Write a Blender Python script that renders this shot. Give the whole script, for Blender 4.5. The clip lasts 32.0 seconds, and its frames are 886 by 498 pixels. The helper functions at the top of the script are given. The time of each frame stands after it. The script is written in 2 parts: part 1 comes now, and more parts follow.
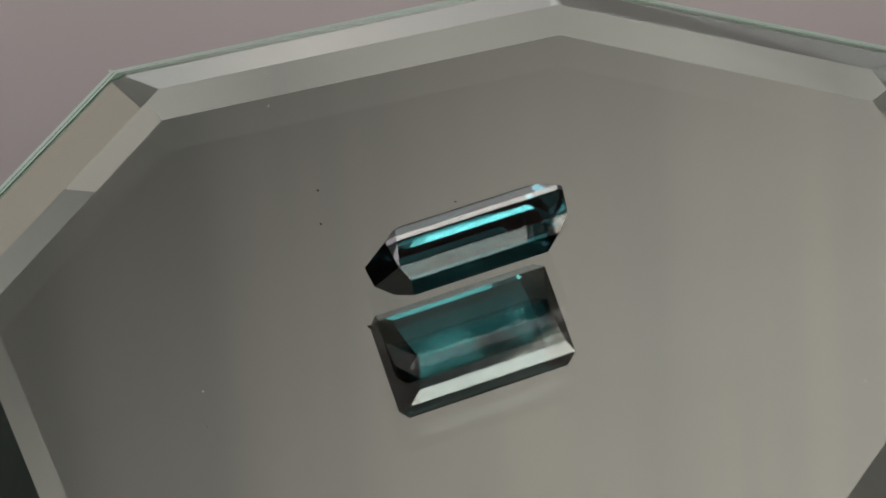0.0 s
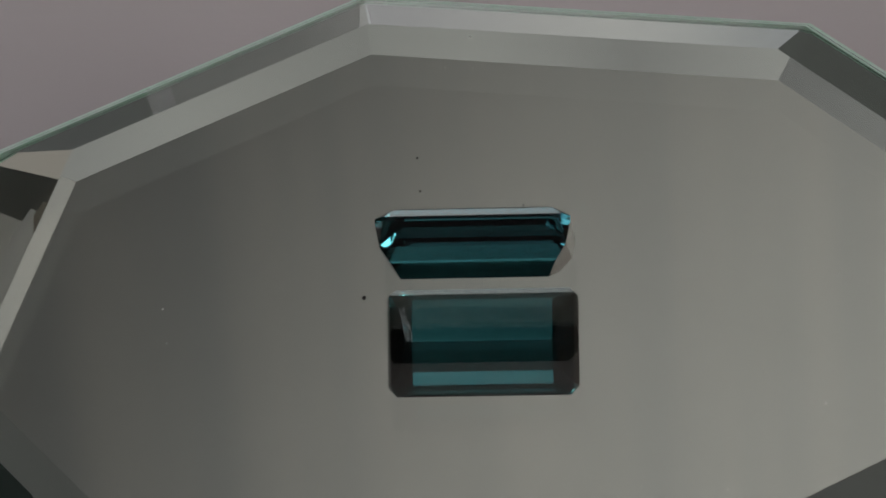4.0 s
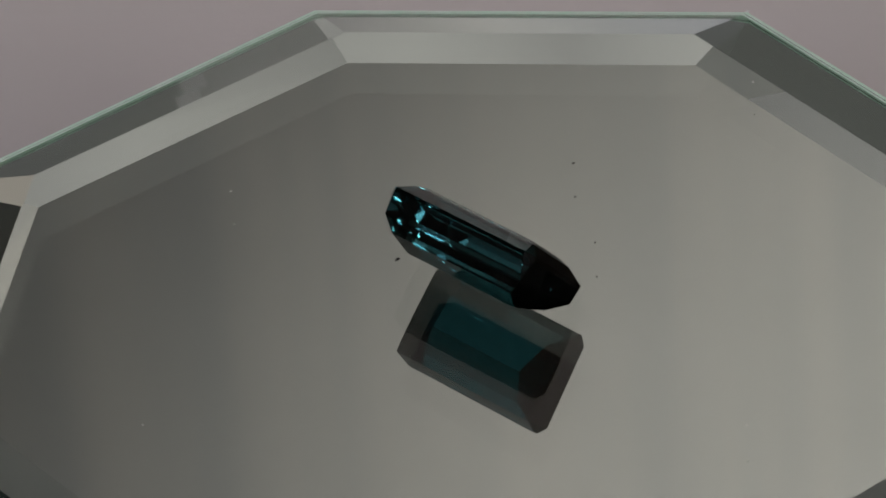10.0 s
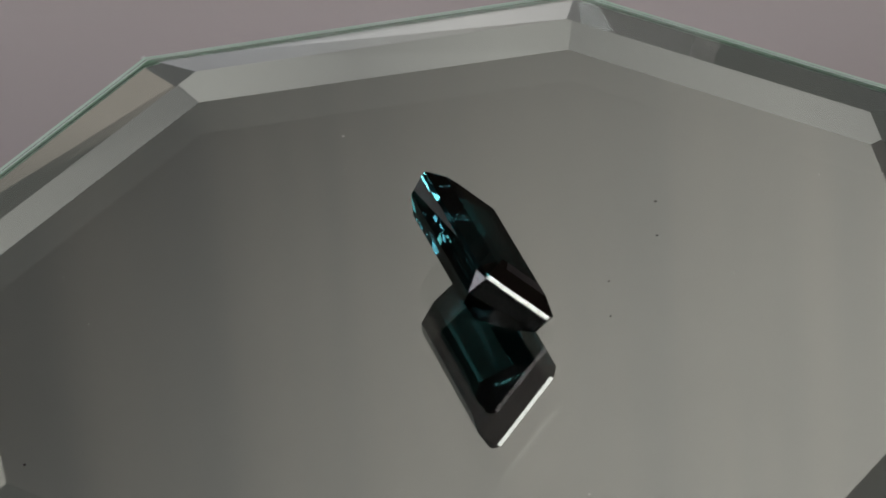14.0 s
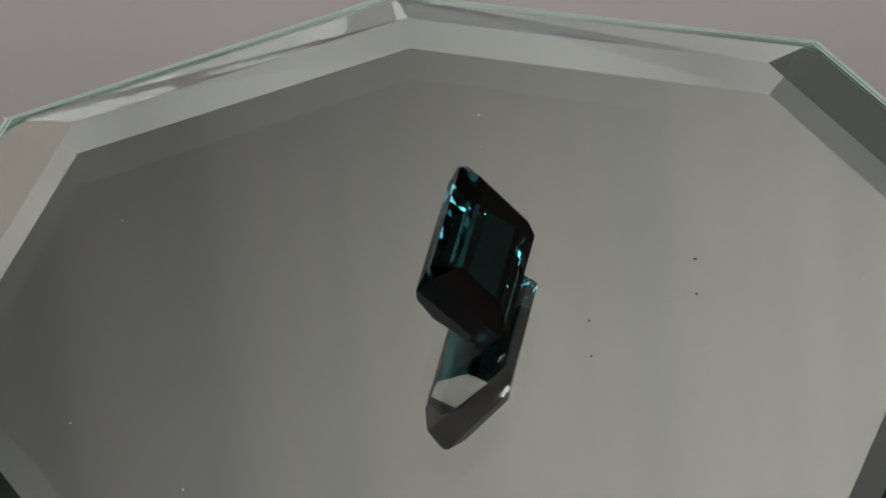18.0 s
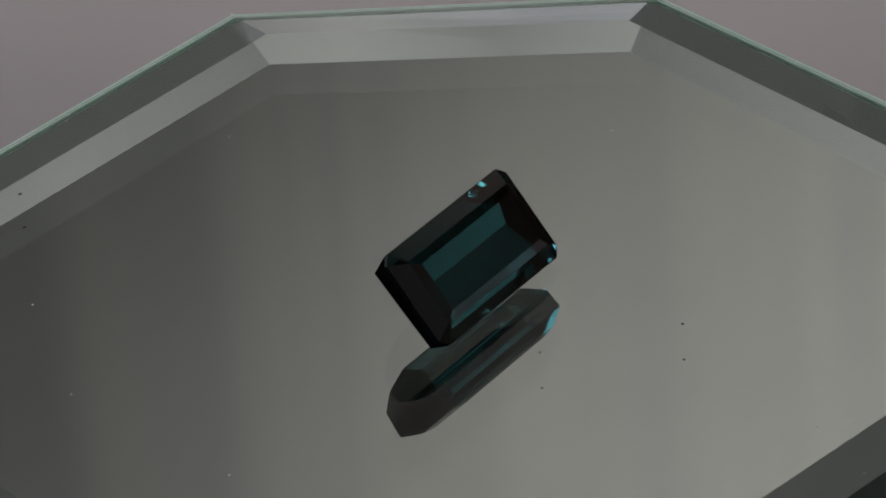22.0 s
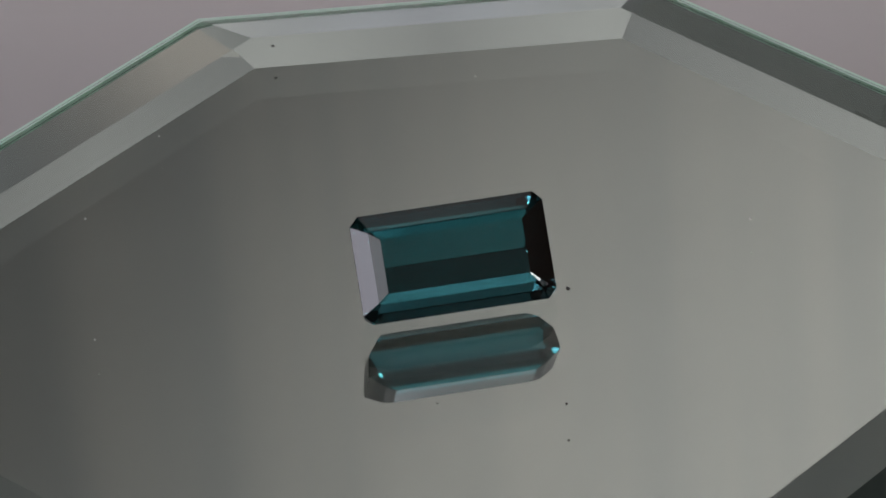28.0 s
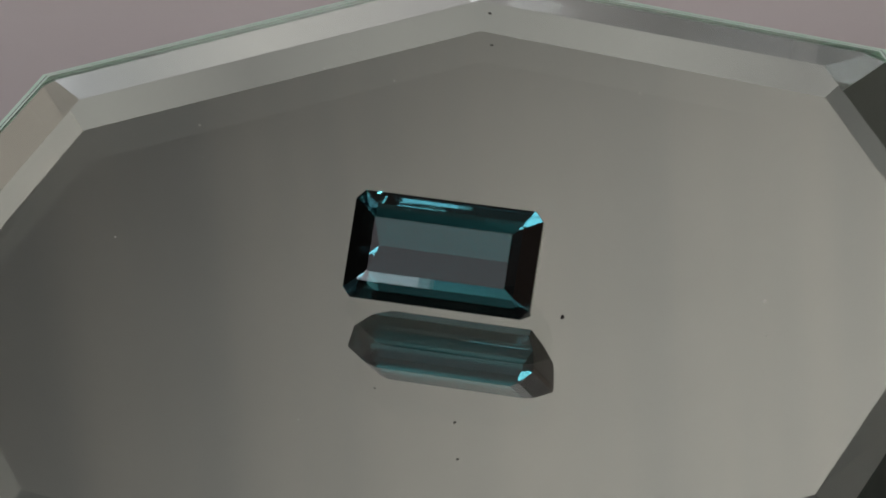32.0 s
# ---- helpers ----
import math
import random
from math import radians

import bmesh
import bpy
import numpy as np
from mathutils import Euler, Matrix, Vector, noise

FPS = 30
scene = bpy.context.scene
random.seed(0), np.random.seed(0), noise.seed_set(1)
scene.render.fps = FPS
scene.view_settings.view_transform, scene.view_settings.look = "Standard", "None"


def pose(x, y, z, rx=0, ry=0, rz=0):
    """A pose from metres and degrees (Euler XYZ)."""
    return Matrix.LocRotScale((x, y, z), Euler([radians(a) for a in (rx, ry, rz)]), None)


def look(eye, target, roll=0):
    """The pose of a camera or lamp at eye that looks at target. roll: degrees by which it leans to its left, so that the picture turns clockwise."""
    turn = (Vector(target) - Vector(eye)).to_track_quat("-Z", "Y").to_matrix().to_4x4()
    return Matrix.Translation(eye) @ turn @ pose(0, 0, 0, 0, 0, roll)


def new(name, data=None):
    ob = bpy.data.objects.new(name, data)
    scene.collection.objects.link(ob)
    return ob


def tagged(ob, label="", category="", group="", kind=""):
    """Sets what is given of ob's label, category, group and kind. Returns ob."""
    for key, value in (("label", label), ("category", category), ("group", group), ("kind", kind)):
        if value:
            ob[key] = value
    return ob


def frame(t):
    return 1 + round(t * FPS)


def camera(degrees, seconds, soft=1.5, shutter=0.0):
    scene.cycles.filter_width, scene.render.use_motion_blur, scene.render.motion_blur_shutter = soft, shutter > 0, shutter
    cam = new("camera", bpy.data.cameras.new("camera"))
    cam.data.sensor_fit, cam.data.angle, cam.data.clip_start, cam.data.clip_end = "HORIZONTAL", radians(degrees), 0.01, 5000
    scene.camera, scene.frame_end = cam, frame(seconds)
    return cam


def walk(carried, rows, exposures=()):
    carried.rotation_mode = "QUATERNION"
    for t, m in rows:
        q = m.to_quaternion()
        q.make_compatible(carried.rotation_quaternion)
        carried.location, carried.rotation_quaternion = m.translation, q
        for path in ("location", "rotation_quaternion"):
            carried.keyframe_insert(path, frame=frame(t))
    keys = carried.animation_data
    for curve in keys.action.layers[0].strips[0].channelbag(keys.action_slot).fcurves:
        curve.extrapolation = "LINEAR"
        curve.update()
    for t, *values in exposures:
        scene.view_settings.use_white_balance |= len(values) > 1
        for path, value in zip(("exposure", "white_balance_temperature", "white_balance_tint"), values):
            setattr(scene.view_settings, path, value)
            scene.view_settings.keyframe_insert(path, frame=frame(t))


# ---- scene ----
# Units: metres. The mirror's face lies at z = TOP, its turning axis is the z axis.
TOP = 0.78
MM = 0.001


# ---- camera: stands still on a tripod ----
cam = camera(9.96, 32.0, soft=1.7)
EYE = pose(0.0, -0.27585, 0.97533, 55.023, 3.486, -2.173)
# the camera's own exposure and white balance drift a little
LIGHTNESS = ((0.0, -0.05, 6680, 10), (1.2, -0.08, 6550, 10), (2.0, -0.17, 6350, 9), (3.0, -0.39, 6350, 8.5), (6.0, -0.09, 6450, 10), (8.0, 0.05, 6600, 10), (9.0, 0.0, 6400, 10), (10.0, -0.07, 6450, 10),
             (12.0, -0.19, 6450, 10), (14.0, -0.17, 6430, 10), (17.0, 0.02, 6450, 10), (18.0, 0.01, 6380, 9.5), (19.0, -0.14, 6400, 9.5), (21.0, -0.32, 6200, 10),
             (23.0, -0.29, 6300, 8.5), (24.0, -0.32, 6250, 8), (25.0, -0.26, 6280, 8), (28.0, -0.01, 6180, 9), (29.0, -0.11, 6280, 9), (30.0, -0.16, 6330, 9), (31.0, -0.17, 6350, 9), (32.0, -0.05, 6500, 10))
walk(cam, [(0.0, EYE), (32.0, EYE)], exposures=LIGHTNESS)

# ---- world and light ----
world = bpy.data.worlds.new("sky")
scene.world = world
world.use_nodes = True
sky = world.node_tree.nodes.new("ShaderNodeTexSky")
sky.sky_type = "NISHITA"
sky.sun_disc = False
sky.sun_elevation = radians(28)
sky.sun_rotation = radians(120)
bg = world.node_tree.nodes["Background"]
bg.inputs["Strength"].default_value = 0.05
world.node_tree.links.new(sky.outputs[0], bg.inputs["Color"])
scene.view_settings.exposure = 0.0


def window_light(name, x, y, z, w, h, watts, color, rz):
    data = bpy.data.lights.new(name, "AREA")
    data.shape, data.size, data.size_y, data.energy, data.color = "RECTANGLE", w, h, watts, color
    ob = new(name, data)
    ob.matrix_basis = pose(x, y, z, 90, 0, rz)
    return ob


# the room, and its windows: each column of panes from y to y, and of each pane the foot, the head and the daylight's radiance
X0, X1, Y0, Y1, CEIL = -1.4, 1.1, -2.3, 1.95, 2.85
PANEL_Z = 2.62
# each with a transom between its lower and its upper panes
EAST = ((-2.12, -1.62, ((0.91, 1.06, 2.2), (1.50, 1.76, 4.6), (2.05, 2.45, 17.0))), (-1.55, -1.245, ((0.85, 0.98, 4.0), (1.31, 1.74, 13.5))),
        (-1.23, -1.124, ((0.86, 1.03, 5.0), (1.30, 1.56, 3.0), (1.78, 2.05, 15.0))), (-1.12, -1.0, ((0.845, 1.05, 11.0), (1.17, 1.56, 13.5), (1.78, 2.05, 15.0))),
        (-0.996, -0.90, ((0.845, 1.05, 5.5), (1.17, 1.42, 10.5), (1.88, 2.12, 9.0))), (-0.896, -0.745, ((0.845, 1.05, 11.0), (1.17, 1.40, 14.5), (2.15, 2.80, 8.0))), (-0.741, -0.62, ((2.15, 2.80, 9.0),)))
WEST = ((-1.913, -1.84, ((1.00, 1.45, 2.7), (1.64, 1.90, 2.3))), (-1.78, -1.03, ((0.82, 1.36, 4.6), (1.50, 2.32, 4.3), (2.36, 2.84, 0.8))), (-0.97, -0.56, ((0.82, 1.18, 4.8), (1.22, 1.63, 3.8), (1.67, 2.80, 5.4))),
        (-0.556, -0.44, ((0.80, 1.18, 4.4), (1.22, 1.63, 3.8), (2.15, 2.80, 5.4))), (-0.436, -0.33, ((1.00, 1.18, 4.4), (1.22, 1.50, 4.4))))


# daylight that enters by the windows
def daylight(x, columns, color, low, rz):
    for y0, y1, panes in columns:
        for z0, z1, radiance in panes:
            w, h = y1 - y0, z1 - z0
            tone = low if z1 < 1.2 else color
            window_light("daylight", x, (y0 + y1) / 2, (z0 + z1) / 2, w, h, radiance * w * h * math.pi, tone, rz)


# the low panes face sunlit ground and let in a warmer light
daylight(X1 + 0.012, EAST, (1.0, 0.955, 0.91), (1.0, 0.955, 0.89), 90)
daylight(X0 - 0.012, WEST, (0.985, 0.93, 1.0), (1.0, 0.93, 0.82), -90)
# small windows in the south wall: x from edge to edge, foot, head and radiance
SOUTH = ((-1.38, -0.95, 2.05, 2.52, 3.6), (-0.60, -0.35, 2.38, 2.70, 3.4), (0.84, 1.07, 1.00, 1.42, 3.0))
for wx0, wx1, wz0, wz1, radiance in SOUTH:
    window_light("daylight", (wx0 + wx1) / 2, Y0 - 0.012, (wz0 + wz1) / 2, wx1 - wx0, wz1 - wz0, radiance * (wx1 - wx0) * (wz1 - wz0) * math.pi, (0.995, 0.945, 0.93), 0)

# unseen fill spots added under the ceiling brighten the pale wall and the brown wall
SPOTS = (((0.80, 0.1, 2.5), (0.36, 1.95, 2.40), 83.0, 36.5, (1.0, 0.912, 0.845)), ((0.1, 0.2, 2.5), (1.1, 1.45, 2.33), 55.0, 34, (1.0, 0.92, 0.86)),
         ((-0.3, 0.2, 2.5), (-0.42, 1.95, 2.56), 18.5, 23, (0.93, 0.94, 0.89)))
for spot_from, spot_to, watts, cone, tone in SPOTS:
    data = bpy.data.lights.new("wall_fill", "SPOT")
    data.energy, data.color, data.spot_size, data.spot_blend, data.shadow_soft_size = watts, tone, radians(cone), 1.0, 0.035
    new("wall_fill", data).matrix_basis = look(spot_from, spot_to)


# ---- materials ----
def material(name):
    m = bpy.data.materials.new(name)
    m.use_nodes = True
    nt = m.node_tree
    return m, nt, nt.nodes["Principled BSDF"]


def link(nt, a, b):
    nt.links.new(a, b)


def noise_node(nt, scale, detail=4.0, rough=0.55, stretch=(1, 1, 1)):
    co = nt.nodes.new("ShaderNodeTexCoord")
    mp = nt.nodes.new("ShaderNodeMapping")
    mp.inputs["Scale"].default_value = stretch
    tx = nt.nodes.new("ShaderNodeTexNoise")
    tx.inputs["Scale"].default_value = scale
    tx.inputs["Detail"].default_value = detail
    tx.inputs["Roughness"].default_value = rough
    link(nt, co.outputs["Object"], mp.inputs["Vector"])
    link(nt, mp.outputs["Vector"], tx.inputs["Vector"])
    return tx


def ramp(nt, fac, stops):
    r = nt.nodes.new("ShaderNodeValToRGB")
    while len(r.color_ramp.elements) < len(stops):
        r.color_ramp.elements.new(0.5)
    for e, (pos, col) in zip(r.color_ramp.elements, stops):
        e.position, e.color = pos, (*col, 1)
    link(nt, fac, r.inputs["Fac"])
    return r.outputs["Color"]


def bump(nt, bsdf, height, strength, distance):
    b = nt.nodes.new("ShaderNodeBump")
    b.inputs["Strength"].default_value = strength
    b.inputs["Distance"].default_value = distance
    link(nt, height, b.inputs["Height"])
    link(nt, b.outputs["Normal"], bsdf.inputs["Normal"])


def rough_paint(name, dark, light, scale, rough=0.85, stretch=(1, 1, 1), relief=0.001, fine=60.0):
    m, nt, b = material(name)
    big = noise_node(nt, scale, 3.0, 0.5, stretch)
    small = noise_node(nt, fine, 5.0) if relief else None
    link(nt, ramp(nt, big.outputs["Fac"], [(0.3, dark), (0.7, light)]), b.inputs["Base Color"])
    b.inputs["Roughness"].default_value = rough
    if relief:
        bump(nt, b, small.outputs["Fac"], 0.4, relief)
    return m


MAT_WALL = rough_paint("dark_wall_paint", (0.05, 0.05, 0.051), (0.066, 0.066, 0.066), 2.0, 0.9, (1, 1, 1), 0.0)
MAT_PALE = rough_paint("pale_streaked_paint", (0.488, 0.493, 0.491), (0.592, 0.583, 0.563), 24.0, 0.9, (1, 1, 0.04), 0.0)
MAT_BROWN = rough_paint("warm_brown_paint", (0.16, 0.126, 0.10), (0.20, 0.158, 0.127), 2.0, 0.9, (1, 1, 1), 0.0)
MAT_WOOD = rough_paint("brown_wood", (0.10, 0.082, 0.07), (0.135, 0.112, 0.096), 14.0, 0.6, (1, 1, 0.08), 0.0)
MAT_GREY_WOOD = rough_paint("grey_brown_wood", (0.34, 0.325, 0.30), (0.40, 0.38, 0.355), 14.0, 0.6, (1, 1, 0.08), 0.0)
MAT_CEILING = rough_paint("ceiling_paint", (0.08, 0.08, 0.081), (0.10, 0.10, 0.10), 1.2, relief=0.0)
MAT_FLOOR = rough_paint("floor_boards", (0.09, 0.06, 0.04), (0.14, 0.095, 0.06), 3.0, 0.5, (1, 8, 1))
MAT_CLOTH = rough_paint("grey_cloth", (0.60, 0.552, 0.545), (0.665, 0.614, 0.606), 9.0, 0.95, (1, 1, 1), 0.00008, 900.0)
MAT_FRAME = rough_paint("white_gloss", (0.74, 0.74, 0.72), (0.80, 0.80, 0.78), 4.0, 0.4)
MAT_BASE = rough_paint("black_plastic", (0.02, 0.02, 0.02), (0.03, 0.03, 0.03), 20.0, 0.5)
MAT_BACKING = rough_paint("backing_paint", (0.10, 0.11, 0.11), (0.14, 0.15, 0.15), 60.0, 0.6)
MAT_SPECK = rough_paint("black_grit", (0.05, 0.048, 0.045), (0.09, 0.085, 0.08), 900.0, 0.8)
MAT_FLAW = rough_paint("bare_backing", (0.006, 0.006, 0.006), (0.012, 0.012, 0.012), 900.0, 0.8)
MAT_LINT = rough_paint("pale_lint", (0.72, 0.72, 0.69), (0.88, 0.88, 0.85), 900.0, 0.9)

MAT_CHIP = rough_paint("crushed_glass", (0.80, 0.84, 0.80), (0.93, 0.95, 0.93), 900.0, 0.25)


def clear_glass():
    m, nt, b = material("clear_glass")
    b.inputs["Base Color"].default_value = (0.965, 0.985, 0.972, 1)
    b.inputs["Transmission Weight"].default_value = 1.0
    b.inputs["IOR"].default_value = 1.52
    b.inputs["Roughness"].default_value = 0.0
    return m


def green_lit_glass():
    """Polished bevel: clear glass, with faint green light painted in as a diffuse layer."""
    m = clear_glass()
    m.name = "bevel_glass"
    nt = m.node_tree
    tx = noise_node(nt, 420.0, 5.0, 0.65)
    painted_green = nt.nodes.new("ShaderNodeBsdfDiffuse")
    mix = nt.nodes.new("ShaderNodeMixShader")
    link(nt, ramp(nt, tx.outputs["Fac"], [(0.3, (0.34, 0.46, 0.40)), (0.7, (0.44, 0.56, 0.50))]), painted_green.inputs["Color"])
    mix.inputs["Fac"].default_value = 0.05
    link(nt, nt.nodes["Principled BSDF"].outputs["BSDF"], mix.inputs[1])
    link(nt, painted_green.outputs["BSDF"], mix.inputs[2])
    link(nt, mix.outputs["Shader"], nt.nodes["Material Output"].inputs["Surface"])
    return m


def silvering():
    m, nt, b = material("silvering")
    b.inputs["Metallic"].default_value = 1.0
    tx = noise_node(nt, 55.0, 3.0)
    link(nt, ramp(nt, tx.outputs["Fac"], [(0.35, (0.875, 0.925, 0.895)), (0.65, (0.895, 0.945, 0.915))]), b.inputs["Base Color"])
    b.inputs["Roughness"].default_value = 0.0
    return m


def ground_edge(name, dark, light, share):
    m, nt, b = material(name)
    tx = noise_node(nt, 700.0, 4.0)
    col = ramp(nt, tx.outputs["Fac"], [(0.3, dark), (0.7, light)])
    through_light = nt.nodes.new("ShaderNodeBsdfTranslucent")
    mix = nt.nodes.new("ShaderNodeMixShader")
    mix.inputs["Fac"].default_value = share
    link(nt, col, b.inputs["Base Color"])
    link(nt, col, through_light.inputs["Color"])
    b.inputs["Roughness"].default_value = 0.35
    bump(nt, b, tx.outputs["Fac"], 0.3, 0.0002)
    link(nt, b.outputs["BSDF"], mix.inputs[1])
    link(nt, through_light.outputs["BSDF"], mix.inputs[2])
    link(nt, mix.outputs["Shader"], nt.nodes["Material Output"].inputs["Surface"])
    return m


def gem_material(name, color):
    m, nt, b = material(name)
    tx = noise_node(nt, 260.0, 2.0, 0.5, (0.12, 1, 1))
    lo = tuple(c * 0.86 for c in color)
    link(nt, ramp(nt, tx.outputs["Fac"], [(0.35, lo), (0.65, color)]), b.inputs["Base Color"])
    b.inputs["Transmission Weight"].default_value = 1.0
    b.inputs["IOR"].default_value = 1.63
    b.inputs["Roughness"].default_value = 0.0
    return m


MAT_GLASS = clear_glass()
MAT_BEVEL = green_lit_glass()
MAT_SILVER = silvering()
MAT_EDGE = ground_edge("ground_green_rim", (0.60, 0.93, 0.72), (0.78, 0.98, 0.85), 0.8)
MAT_GROOVE = ground_edge("dark_green_groove", (0.02, 0.07, 0.04), (0.04, 0.12, 0.08), 0.2)
MAT_ARRIS = ground_edge("pale_ground_arris", (0.70, 0.96, 0.80), (0.86, 1.0, 0.91), 0.05)
MAT_GEM = gem_material("teal_tourmaline", (0.037, 0.164, 0.185))
MAT_GEM_END = gem_material("dark_axis_tourmaline", (0.0003, 0.0007, 0.0008))


# ---- mesh helpers ----
def add_box(bm, x0, y0, z0, x1, y1, z1):
    vs = [bm.verts.new((x, y, z)) for x in (x0, x1) for y in (y0, y1) for z in (z0, z1)]
    for q in ((0, 1, 3, 2), (4, 6, 7, 5), (0, 4, 5, 1), (2, 3, 7, 6), (0, 2, 6, 4), (1, 5, 7, 3)):
        bm.faces.new([vs[i] for i in q])


def mesh_of(name, bm, *mats):
    bmesh.ops.recalc_face_normals(bm, faces=bm.faces)
    me = bpy.data.meshes.new(name)
    bm.to_mesh(me)
    bm.free()
    for m in mats:
        me.materials.append(m)
    return me


def part(name, bm, mat, parent, label=""):
    ob = new(name, mesh_of(name, bm, *(mat if isinstance(mat, tuple) else (mat,))))
    ob.parent = parent
    if label:
        ob["label"] = label
    return ob


def boxes(name, mat, rows, bevel=0.0):
    bm = bmesh.new()
    for r in rows:
        add_box(bm, *r)
    if bevel:
        bmesh.ops.bevel(bm, geom=bm.edges[:], offset=bevel, segments=2, affect="EDGES")
    return new(name, mesh_of(name, bm, mat))


def disc(bm, r, z0, z1, n=64, bevel=0.0):
    res = bmesh.ops.create_cone(bm, cap_ends=True, segments=n, radius1=r, radius2=r, depth=z1 - z0)
    bmesh.ops.translate(bm, verts=res["verts"], vec=(0, 0, (z0 + z1) / 2))


# ---- the room ----
tagged(boxes("floor", MAT_FLOOR, [(X0 - 0.2, Y0 - 0.2, -0.05, X1 + 0.2, Y1 + 0.2, 0.0)]), "brown boarded room floor", "floor", kind="structure")
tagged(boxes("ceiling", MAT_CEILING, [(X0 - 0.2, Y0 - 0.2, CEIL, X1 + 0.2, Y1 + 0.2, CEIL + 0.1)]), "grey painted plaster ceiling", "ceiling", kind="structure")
tagged(boxes("wall_north", MAT_PALE, [(X0 - 0.15, Y1, 0, X1 + 0.15, Y1 + 0.15, CEIL)]), "plain pale painted wall", "wall", kind="structure")
def south_wall():
    rows, x = [], X0 - 0.15
    for wx0, wx1, wz0, wz1, _ in SOUTH:
        rows += [(x, Y0 - 0.15, 0, wx0, Y0, CEIL), (wx0, Y0 - 0.15, 0, wx1, Y0, wz0), (wx0, Y0 - 0.15, wz1, wx1, Y0, CEIL)]
        x = wx1
    rows.append((x, Y0 - 0.15, 0, X1 + 0.15, Y0, CEIL))
    tagged(boxes("wall_south", MAT_WALL, rows), "dark grey painted wall with small window openings", "wall", kind="structure")


south_wall()
# unseen baffle added across the room, shades the pale wall from the windows
tagged(boxes("light_baffle", MAT_WALL, [(X0, -0.17, 1.53, X1, -0.13, CEIL)]), "unseen dark grey wall added to hold window light off the pale wall", "wall", kind="structure")


def wall_with_windows(name, x0, x1, columns, mat=MAT_WALL):
    rows, y = [], Y0
    for wy0, wy1, panes in columns:
        rows.append((x0, y, 0, x1, wy0, CEIL))
        z = 0.0
        for z0, z1, _ in panes:
            rows.append((x0, wy0, z, x1, wy1, z0))
            z = z1
        rows.append((x0, wy0, z, x1, wy1, CEIL))
        y = wy1
    rows.append((x0, y, 0, x1, Y1, CEIL))
    tagged(boxes(name, mat, rows), "grey painted wall with window openings", "wall", kind="structure")


def window_frames(first, x0, x1, columns):
    number = first
    for wy0, wy1, panes in columns:
        top = tagged(new("window_%d" % number), "white framed window letting in daylight", "window", kind="structure")
        number += 1
        f = 0.006
        for wz0, wz1, _ in panes:
            for nm, r in (("jamb", (x0, wy0 + 0.002, wz0 + 0.002, x1, wy0 + f, wz1 - 0.002)), ("jamb", (x0, wy1 - f, wz0 + 0.002, x1, wy1 - 0.002, wz1 - 0.002)),
                          ("sill", (x0, wy0 + f, wz0 + 0.002, x1, wy1 - f, wz0 + f)), ("head", (x0, wy0 + f, wz1 - f, x1, wy1 - f, wz1 - 0.002))):
                bm = bmesh.new()
                add_box(bm, *r)
                part(nm, bm, MAT_FRAME, top)


wall_with_windows("wall_east", X1, X1 + 0.15, EAST, MAT_BROWN)
wall_with_windows("wall_west", X0 - 0.15, X0, WEST)
window_frames(1, X1 + 0.002, X1 + 0.010, EAST)
window_frames(8, X0 - 0.010, X0 - 0.002, WEST)


def wardrobe(x0, x1, y0, y1, h, wood, label):
    top = tagged(new("wardrobe"), label, "wardrobe")
    bm = bmesh.new()
    add_box(bm, x0, y0 + 0.022, 0.0, x1, y1, h)
    part("carcass", bm, wood, top)
    mid = (x0 + x1) / 2
    for a, b, k in ((x0 + 0.01, mid - 0.002, mid - 0.05), (mid + 0.002, x1 - 0.01, mid + 0.04)):
        bm = bmesh.new()
        add_box(bm, a, y0, 0.08, b, y0 + 0.02, h - 0.03)
        bmesh.ops.bevel(bm, geom=bm.edges[:], offset=0.003, segments=2, affect="EDGES")
        door = part("door", bm, wood, top)
        bm = bmesh.new()
        add_box(bm, k, y0 - 0.025, 1.0, k + 0.012, y0, 1.16)
        part("handle", bm, MAT_BASE, door, "slim black bar handle")
    return top


# unseen wardrobes added: one greys a bevel reflection, one keeps the corner dark
wardrobe(-1.38, -0.64, 1.32, 1.94, 1.98, MAT_GREY_WOOD, "tall pale greyish brown wardrobe, unseen, added for a grey bevel reflection")
wardrobe(0.48, 1.09, 1.56, 1.94, 2.05, MAT_WOOD, "narrower dark brown wardrobe, unseen, added to darken the corner's reflection")


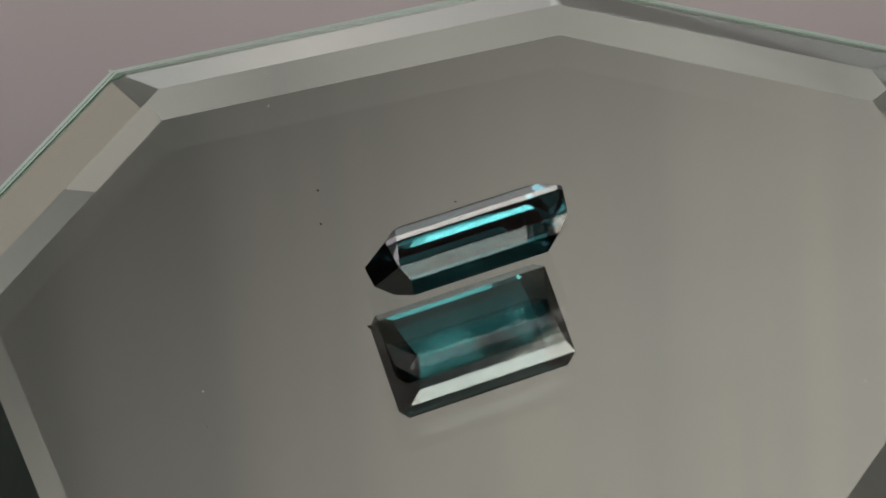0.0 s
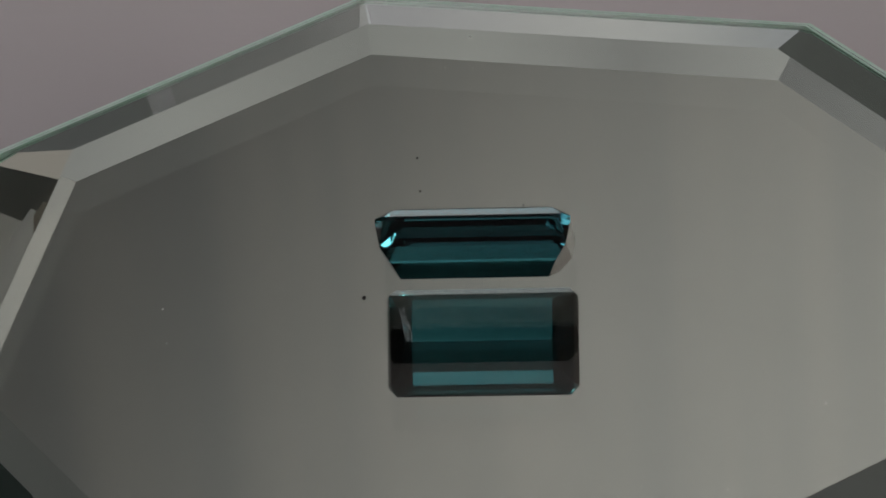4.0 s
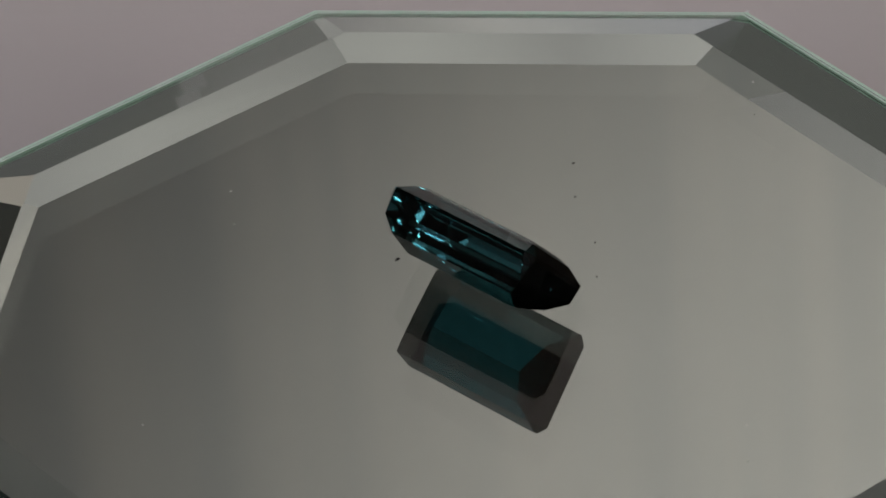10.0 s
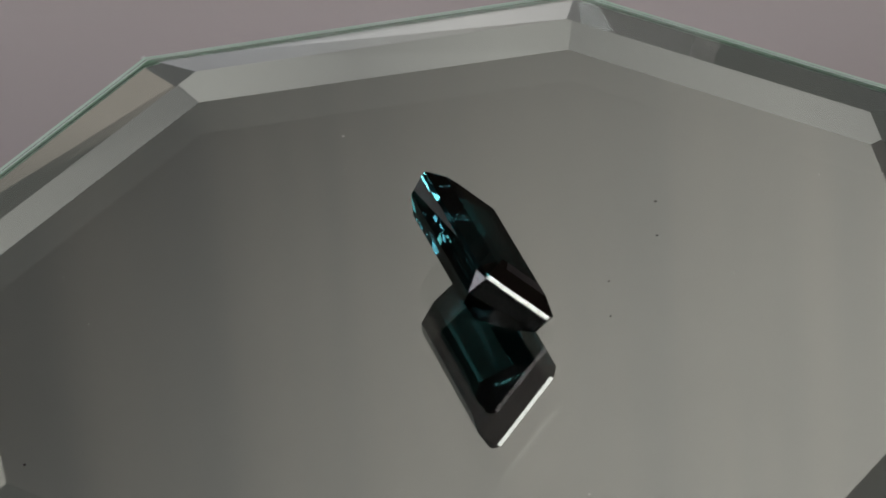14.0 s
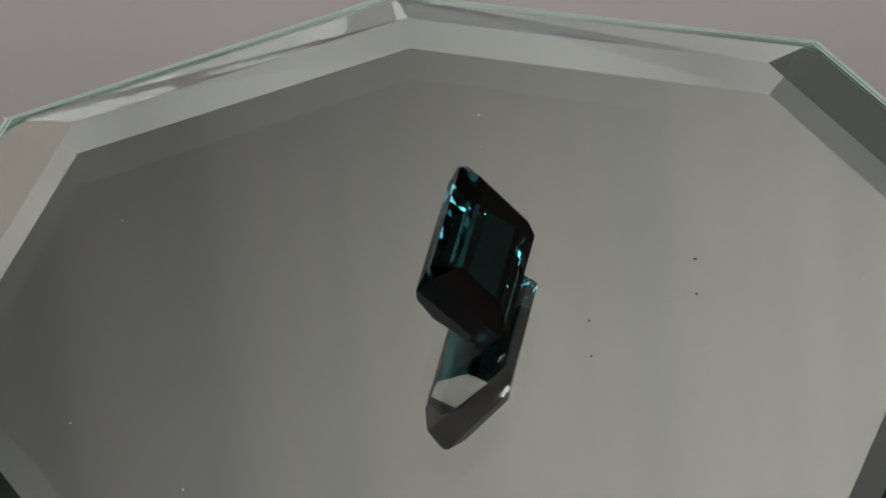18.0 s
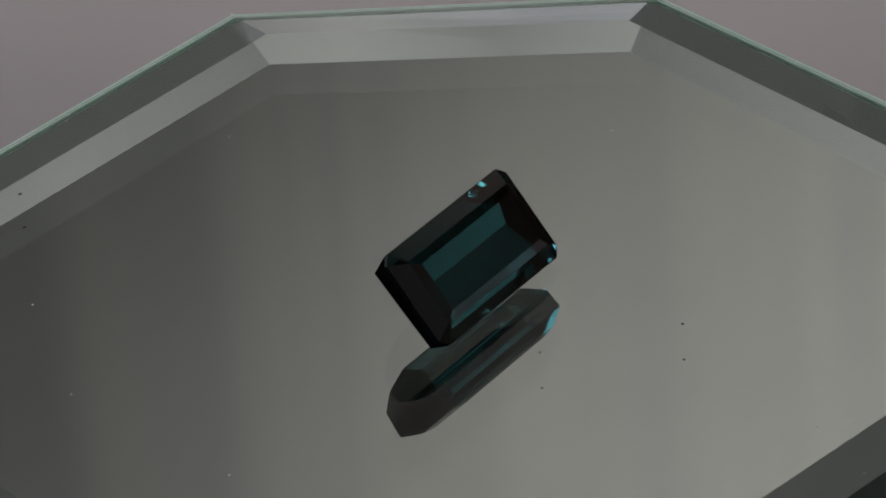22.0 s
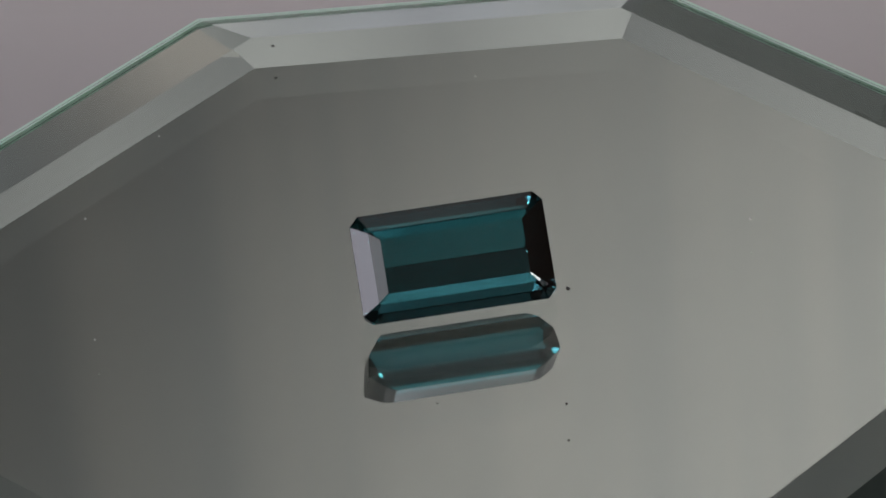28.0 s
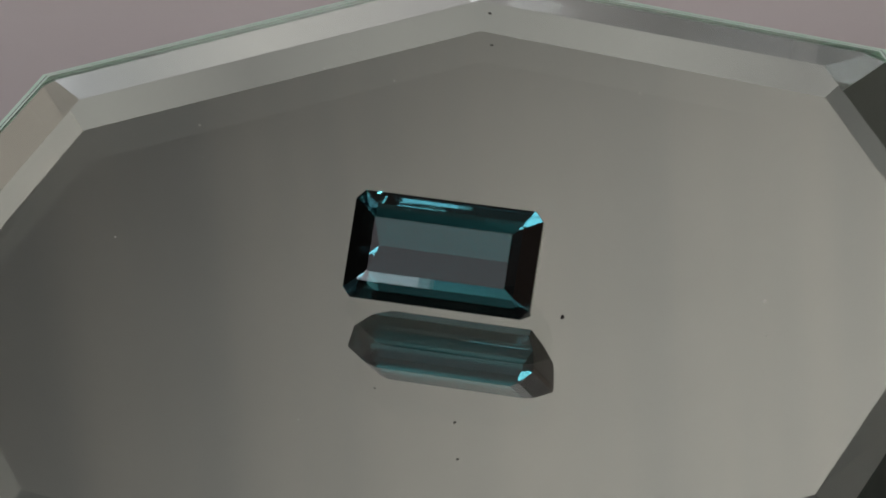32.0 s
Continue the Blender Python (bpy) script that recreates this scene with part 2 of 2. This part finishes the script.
def panel_glow():
    m, nt, b = material("painted_panel_glow")
    xyz = nt.nodes.new("ShaderNodeSeparateXYZ")
    link(nt, nt.nodes.new("ShaderNodeTexCoord").outputs["Object"], xyz.inputs[0])

    def calc(op, p, q):
        n = nt.nodes.new("ShaderNodeMath")
        n.operation = op
        for socket, v in zip(n.inputs, (p, q)):
            if isinstance(v, float):
                socket.default_value = v
            else:
                link(nt, v, socket)
        return n.outputs[0]

    # painted glow: bright middle narrows nearwards and dips at its centre; one far side warms
    x, y = xyz.outputs["X"], xyz.outputs["Y"]
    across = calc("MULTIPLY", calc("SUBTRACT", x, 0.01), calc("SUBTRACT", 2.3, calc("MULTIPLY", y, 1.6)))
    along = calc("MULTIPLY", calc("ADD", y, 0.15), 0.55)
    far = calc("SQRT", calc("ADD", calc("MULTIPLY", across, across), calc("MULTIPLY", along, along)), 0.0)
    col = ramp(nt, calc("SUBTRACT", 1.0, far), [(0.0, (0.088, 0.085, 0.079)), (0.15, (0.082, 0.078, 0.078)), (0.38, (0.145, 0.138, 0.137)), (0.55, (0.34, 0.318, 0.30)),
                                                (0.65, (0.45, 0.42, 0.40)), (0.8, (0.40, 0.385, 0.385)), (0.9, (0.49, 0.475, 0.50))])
    mid_dip = ramp(nt, calc("ABSOLUTE", calc("SUBTRACT", x, 0.005), 0.0), [(0.0, (0.68, 0.68, 0.69)), (0.085, (1.0, 1.0, 1.0))])
    warm_side = ramp(nt, x, [(0.37, (0.0, 0.0, 0.0)), (0.47, (0.26, 0.21, 0.182))])
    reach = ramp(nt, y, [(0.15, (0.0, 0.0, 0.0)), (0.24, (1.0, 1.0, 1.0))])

    def blend(kind, p, q):
        n = nt.nodes.new("ShaderNodeMix")
        n.data_type, n.blend_type = "RGBA", kind
        n.inputs[0].default_value = 1.0
        link(nt, p, n.inputs[6])
        link(nt, q, n.inputs[7])
        return n.outputs[2]

    # a short brighter bar is painted across the middle
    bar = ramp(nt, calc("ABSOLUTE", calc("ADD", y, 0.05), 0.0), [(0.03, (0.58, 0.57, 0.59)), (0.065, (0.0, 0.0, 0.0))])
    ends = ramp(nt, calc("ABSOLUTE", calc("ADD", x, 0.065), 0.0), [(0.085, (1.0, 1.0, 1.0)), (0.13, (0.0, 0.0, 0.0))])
    col = blend("ADD", blend("MULTIPLY", col, mid_dip), blend("MULTIPLY", warm_side, reach))
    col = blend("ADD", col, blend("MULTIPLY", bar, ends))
    b.inputs["Base Color"].default_value = (0.07, 0.07, 0.068, 1)
    b.inputs["Roughness"].default_value = 0.9
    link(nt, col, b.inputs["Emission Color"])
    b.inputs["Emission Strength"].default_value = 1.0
    return m


# unseen panel added overhead, its uneven glow meant for the bevel's reflections
def glow_panel():
    top = tagged(new("added_glow_panel"), "unseen wide flat ceiling panel, added, with a painted glow", "ceiling lamp")
    top.matrix_basis = pose(0.0, 1.10, PANEL_Z)
    bm = bmesh.new()
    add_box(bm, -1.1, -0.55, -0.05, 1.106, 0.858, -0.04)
    part("diffuser", bm, panel_glow(), top, "panel face with light and shade painted into its glow")
    bm = bmesh.new()
    add_box(bm, -1.0, -0.48, -0.04, 0.96, 0.72, CEIL - PANEL_Z)
    part("housing", bm, MAT_FRAME, top)
    return top


glow_panel()


# body for each of the added fill spots
def ceiling_spot(x, y, z):
    top = tagged(new("added_spotlight"), "small black spotlight under the ceiling, unseen, added with the wall fill light", "spotlight")
    top.matrix_basis = pose(x, y - 0.1, z)
    bm = bmesh.new()
    disc(bm, 0.04, -0.04, 0.05, 32)
    part("can", bm, MAT_BASE, top)
    bm = bmesh.new()
    disc(bm, 0.008, 0.05, CEIL - z, 16)
    part("stem", bm, MAT_BASE, top)
    return top


for row in SPOTS:
    ceiling_spot(*row[0])


def glow(name, color, strength):
    m, nt, b = material(name)
    b.inputs["Base Color"].default_value = (0.8, 0.8, 0.78, 1)
    tx = noise_node(nt, 3.0, 2.0)
    link(nt, ramp(nt, tx.outputs["Fac"], [(0.3, tuple(c * 0.9 for c in color)), (0.7, color)]), b.inputs["Emission Color"])
    b.inputs["Emission Strength"].default_value = strength
    return m


def wall_lamp():
    top = tagged(new("wall_lamp"), "wide wall lamp with a glowing white shade", "wall lamp")
    top.matrix_basis = pose(X0, 0.63, 1.60)
    bm = bmesh.new()
    add_box(bm, 0.0, -0.05, -0.05, 0.03, 0.05, 0.05)
    part("bracket", bm, MAT_BASE, top)
    bm = bmesh.new()
    add_box(bm, 0.03, -0.07, -0.03, 0.09, 0.13, 0.08)
    bmesh.ops.bevel(bm, geom=bm.edges[:], offset=0.015, segments=3, affect="EDGES")
    part("shade", bm, glow("shade_glow", (1.0, 0.96, 0.9), 6.0), top, "glowing white shade")


wall_lamp()


def square_lamp():
    top = tagged(new("square_ceiling_lamp"), "square white ceiling lamp switched on", "ceiling lamp")
    top.matrix_basis = pose(-1.15, -1.75, CEIL)
    bm = bmesh.new()
    add_box(bm, -0.23, -0.44, -0.06, 0.23, 0.44, -0.03)
    bmesh.ops.bevel(bm, geom=bm.edges[:], offset=0.008, segments=2, affect="EDGES")
    part("diffuser", bm, glow("square_glow", (0.93, 0.95, 1.0), 1.9), top, "glowing white diffuser")
    bm = bmesh.new()
    add_box(bm, -0.24, -0.45, -0.03, 0.24, 0.45, 0.0)
    part("housing", bm, MAT_FRAME, top)


square_lamp()

# ---- the table under the turntable ----
DESK = TOP - 0.0265


def work_table():
    top = tagged(new("work_table"), "work table covered in plain pinkish grey cloth", "table")
    bm = bmesh.new()
    add_box(bm, -0.7, -0.36, DESK - 0.03, 0.7, 0.75, DESK)
    bmesh.ops.bevel(bm, geom=bm.edges[:], offset=0.006, segments=3, affect="EDGES")
    part("tabletop", bm, MAT_CLOTH, top)
    for x in (-0.64, 0.60):
        for y in (-0.30, 0.65):
            bm = bmesh.new()
            add_box(bm, x, y, 0.0, x + 0.04, y + 0.04, DESK - 0.03)
            part("leg", bm, MAT_FLOOR, top)
    return top


work_table()


def pad_glow():
    """Brightest in the middle, fading to the sides and upwards."""
    m, nt, b = material("pad_glow")
    co = nt.nodes.new("ShaderNodeTexCoord")
    mp = nt.nodes.new("ShaderNodeMapping")
    mp.inputs["Location"].default_value = (0.0, 0.0, -0.28)
    mp.inputs["Scale"].default_value = (11.0, 0.0, 5.5)
    gr = nt.nodes.new("ShaderNodeTexGradient")
    gr.gradient_type = "SPHERICAL"
    link(nt, co.outputs["Object"], mp.inputs["Vector"])
    link(nt, mp.outputs["Vector"], gr.inputs["Vector"])
    link(nt, ramp(nt, gr.outputs["Fac"], [(0.0, (0.04, 0.037, 0.034)), (0.12, (0.07, 0.066, 0.06)), (0.34, (0.45, 0.43, 0.41)), (0.85, (0.95, 0.925, 0.93))]), b.inputs["Emission Color"])
    b.inputs["Base Color"].default_value = (0.4, 0.4, 0.39, 1)
    b.inputs["Emission Strength"].default_value = 0.8
    return m


def light_pad():
    """Low glowing pad that stands on the table beyond the turntable."""
    top = tagged(new("light_pad"), "small white light pad standing upright on the cloth", "lamp")
    top.matrix_basis = pose(0.0, 0.55, DESK)
    bm = bmesh.new()
    add_box(bm, -0.10, 0.0, 0.004, 0.10, 0.006, 0.135)
    part("diffuser", bm, pad_glow(), top, "glowing white diffuser")
    bm = bmesh.new()
    add_box(bm, -0.106, 0.006, 0.0, 0.106, 0.018, 0.14)
    bmesh.ops.bevel(bm, geom=bm.edges[:], offset=0.003, segments=2, affect="EDGES")
    part("back_shell", bm, MAT_FRAME, top)
    for x in (-0.07, 0.07):
        bm = bmesh.new()
        add_box(bm, x - 0.02, 0.018, 0.0, x + 0.02, 0.08, 0.012)
        part("foot", bm, MAT_BASE, top)
    return top


light_pad()


# ---- turntable base ----
def turntable_base():
    ob = tagged(new("turntable_base"), "small black plastic motor turntable base under the mirror", "turntable")
    ob.matrix_basis = pose(0, 0, DESK)
    bm = bmesh.new()
    disc(bm, 0.030, 0.0, 0.018)
    part("housing", bm, MAT_BASE, ob)
    bm = bmesh.new()
    disc(bm, 0.027, 0.018, 0.0232)
    part("platter", bm, MAT_BASE, ob)
    return ob


turntable_base()

# ---- bevelled octagonal mirror ----
GLASS = 3.07 * MM
DROP = 1.96 * MM
# corners of the bevel's upper edge: distance from the axis (mm) and bearing (degrees), and how the rim's corners stand off them (mm)
CORNERS = ((33.45, 16.5), (32.9, 60.85), (33.54, 108.5), (35.05, 153.0), (35.12, 197.5), (36.74, 247.0), (36.99, 285.6), (34.72, 324.95))
RIM = ((6.6, 1.2), (2.5, 6.0), (-2.4, 6.0), (-5.8, 2.7), (-6.4, -3.3), (-5.0, -5.0), (1.9, -5.9), (6.2, -2.0))


def mirror_plate():
    top = tagged(new("octagonal_mirror"), "octagonal mirror with wide sloping borders and green rim", "mirror")
    inner = [Vector((r * MM * math.cos(radians(a)), r * MM * math.sin(radians(a)), 0)) for r, a in CORNERS]
    mid = sum(inner, Vector()) / 8
    outer = [v + Vector((x * MM, y * MM, 0)) for v, (x, y) in zip(inner, RIM)]
    down = Vector((0, 0, -1))
    bm = bmesh.new()

    def ring(out, depth):
        return [bm.verts.new(v + (v - mid).normalized() * out * MM + down * depth) for v in outer]

    a = [bm.verts.new(v) for v in inner]
    rim = [ring(-0.44, DROP - 0.13 * MM), ring(-0.24, DROP - 0.11 * MM), ring(-0.13, DROP - 0.06 * MM), ring(0.24, DROP + 0.01 * MM),
           ring(0.34, DROP + 0.20 * MM), ring(0.34, GLASS - 0.2 * MM), ring(0.1, GLASS)]
    b, e = rim[0], rim[-1]
    bm.faces.new(a).material_index = 0
    for i in range(8):
        j = (i + 1) % 8
        bm.faces.new((a[i], a[j], b[j], b[i])).material_index = 4
        for k, (p, q) in enumerate(zip(rim, rim[1:])):
            bm.faces.new((p[i], p[j], q[j], q[i])).material_index = (3, 5, 3, 3, 1, 1)[k]
    bm.faces.new(e[::-1]).material_index = 2
    part("bevelled_glass", bm, (MAT_GLASS, MAT_EDGE, MAT_SILVER, MAT_ARRIS, MAT_BEVEL, MAT_GROOVE), top, "clear bevelled glass silvered on its back")
    bm = bmesh.new()
    lo = [bm.verts.new(v + down * (GLASS + 0.05 * MM)) for v in outer]
    hi = [bm.verts.new(v + down * (GLASS + 0.20 * MM)) for v in outer]
    bm.faces.new(lo)
    bm.faces.new(hi[::-1])
    for i in range(8):
        bm.faces.new((lo[i], lo[(i + 1) % 8], hi[(i + 1) % 8], hi[i]))
    part("backing", bm, MAT_BACKING, top, "dull grey backing paint")
    return top


mirror = mirror_plate()


# ---- the gem ----
# its x axis runs along the stone, z points out of the table; millimetres. The cut is uneven: the keel lies off the middle
KEEL = 0.17
DEPTH = -3.24


def cut_corners(a0, a1, b, cu, cv, z):
    """A level outline with cut corners, from one long side round to the other."""
    return [Vector(p) for p in ((-a0 + cu, b, z), (-a0, b - cv, z), (-a0, -b + cv, z), (-a0 + cu, -b, z), (a1 - cu, -b, z), (a1, -b + cv, z), (a1, b - cv, z), (a1 - cu, b, z))]


def end_reach(p, q, k, v, z):
    """How far along the stone the end face through p, q and k reaches at (v, z)."""
    n = (q - p).cross(k - p)
    return p.x - (n.y * (v - p.y) + n.z * (z - p.z)) / n.x


def tourmaline():
    top = tagged(new("emerald_cut_gemstone"), "emerald-cut teal blue-green tourmaline lying tilted on the mirror", "gemstone")
    table = cut_corners(4.75, 4.72, 1.82, 0.05, 0.05, 1.12)
    step = cut_corners(5.45, 5.36, 2.45, 0.12, 0.13, 0.90)
    girdle = cut_corners(6.52, 6.38, 3.60, 0.58, 0.62, 0.20)
    under = cut_corners(6.52, 6.38, 3.60, 0.58, 0.62, -0.12)
    # the two lower edges along each long side, and the keel
    upper_edge, lower_edge = ((2.95, -1.69), (-3.16, -1.20)), ((2.15, -2.62), (-2.15, -2.352))
    keel, hip, knee = {}, {}, {}
    for end, reach, k in ((-1, 6.52, 4.95), (1, 6.38, 4.9)):
        keel[end] = Vector((end * k, KEEL, DEPTH))
        for side, (v, z) in zip((1, -1), upper_edge):
            hip[end, side] = Vector((end * (reach + 0.19 * (z + 0.12)), v, z))
        for side, (v, z) in zip((1, -1), lower_edge):
            knee[end, side] = Vector((end_reach(hip[end, 1], hip[end, -1], keel[end], v, z), v, z))

    faces = {"table_facet": [(table, 0)], "crown": [], "girdle": [], "pavilion": []}
    for name, p, q in (("crown", table, step), ("crown", step, girdle), ("girdle", girdle, under)):
        for i in range(8):
            j = (i + 1) % 8
            faces[name].append(((p[i], p[j], q[j], q[i]), 1 if i in (1, 5) else 0))
    pav = faces["pavilion"]
    for side, near, far in ((1, under[0], under[7]), (-1, under[3], under[4])):
        pav += [((near, far, hip[1, side], hip[-1, side]), 0), ((hip[-1, side], hip[1, side], knee[1, side], knee[-1, side]), 0),
                ((knee[-1, side], knee[1, side], keel[1], keel[-1]), 0)]
    for end, e0, e1, c0, c1 in ((-1, under[1], under[2], under[0], under[3]), (1, under[6], under[5], under[7], under[4])):
        pav += [((e0, e1, hip[end, -1], hip[end, 1]), 1), ((hip[end, 1], hip[end, -1], knee[end, -1], keel[end], knee[end, 1]), 1),
                ((c0, e0, hip[end, 1]), 0), ((c1, e1, hip[end, -1]), 0)]
    middle = Vector((0, 0, -0.8))
    for name, rows in faces.items():
        bm = bmesh.new()
        made = {}
        for vs, kind in rows:
            n = (vs[1] - vs[0]).cross(vs[2] - vs[0])
            out = n.dot(sum(vs, Vector()) / len(vs) - middle) > 0
            for v in vs:
                made.setdefault(v.to_tuple(4), bm.verts.new(v * MM) if v.to_tuple(4) not in made else None)
            loop = [made[v.to_tuple(4)] for v in (vs if out else vs[::-1])]
            bm.faces.new(loop).material_index = kind
        me = bpy.data.meshes.new(name)
        bm.to_mesh(me)
        bm.free()
        for m in (MAT_GEM, MAT_GEM_END):
            me.materials.append(m)
        new(name, me).parent = top
    return top


gem = tourmaline()
GEM_REST = pose(1.474 * MM, -0.736 * MM, 3.175 * MM, 48.75, 0, 91.73)

# ---- grit and lint on the glass ----
GRIT = ((14.78, 4.46, 0.10), (9.0, -3.3, 0.08), (-32.0, -9.2, 0.12))
LINT = ((-3.0, 19.9, 0.16), (-24.7, 4.4, 0.13), (-13.3, -24.25, 0.16), (-22.3, -18.3, 0.13), (30.25, 2.04, 0.15), (-25.1, 10.3, 0.12),
        (0.9, -24.8, 0.14), (26.2, 3.5, 0.14), (17.05, -5.4, 0.11), (-22.0, -12.9, 0.12))


def fleck(name, mat, size, seed, flat):
    rnd = random.Random(seed)
    bm = bmesh.new()
    bmesh.ops.create_icosphere(bm, subdivisions=1, radius=size * MM)
    for v in bm.verts:
        v.co *= rnd.uniform(0.75, 1.2)
        v.co.x *= 1.5
        v.co.z *= flat
    return new(name, mesh_of(name, bm, mat))


flecks = []
for i, (x, y, s) in enumerate(GRIT):
    ob = tagged(fleck("grit_speck", MAT_SPECK, s, i, 0.4), "tiny black speck of grit on the mirror", "speck", "specks on the mirror")
    flecks.append((ob, pose(x * MM, y * MM, s * 0.4 * MM, 0, 0, 37 * i)))
for i, (x, y, s) in enumerate(LINT):
    ob = tagged(fleck("lint_speck", MAT_LINT, s * 0.5, 40 + i, 0.25), "tiny pale fleck of lint on the mirror", "speck", "specks on the mirror")
    flecks.append((ob, pose(x * MM, y * MM, s * 0.2 * MM, 0, 0, 61 * i)))

# small chips along the rim
for i, (x, y, z) in enumerate(((22.7, 30.0, -2.05), (-13.2, 38.1, -2.0), (-38.0, 2.0, -2.05), (-37.3, 18.8, -2.0), (38.95, 10.8, -2.0))):
    chip = fleck("rim_chip", MAT_CHIP, 0.16, 90 + i, 0.6)
    chip.parent = mirror
    chip.matrix_basis = pose(x * MM, y * MM, z * MM, 0, 0, 50 * i)

# black spot where the silvering has gone
spot = fleck("silvering_spot", MAT_FLAW, 0.17, 77, 0.1)
spot.parent = mirror
spot["label"] = "small black flaw in the silvering"
spot.matrix_basis = pose(0.24 * MM, 6.86 * MM, -GLASS + 0.03 * MM)


# ---- what turns ----
DRIFT = ((0.0, 0.0), (3.0, 0.3), (6.0, 1.15), (9.0, -0.14), (13.0, 0.0), (17.0, 0.0), (19.0, -0.36), (23.0, -0.4), (25.5, 0.0), (28.0, 0.4), (32.0, 0.0))


def bearing(t):
    """Degrees by which the turntable has turned at t seconds, clockwise seen from above."""
    return -(6.9695 * (t - 16.0) + float(np.interp(t, [d[0] for d in DRIFT], [d[1] for d in DRIFT])))


def motions():
    times = [0.5 * i for i in range(65)]
    turns = [(t, pose(0, 0, TOP, 0, 0, bearing(t))) for t in times]
    walk(mirror, turns)
    walk(gem, [(t, m @ GEM_REST) for t, m in turns])
    for ob, rest in flecks:
        walk(ob, [(t, m @ rest) for t, m in turns])


motions()
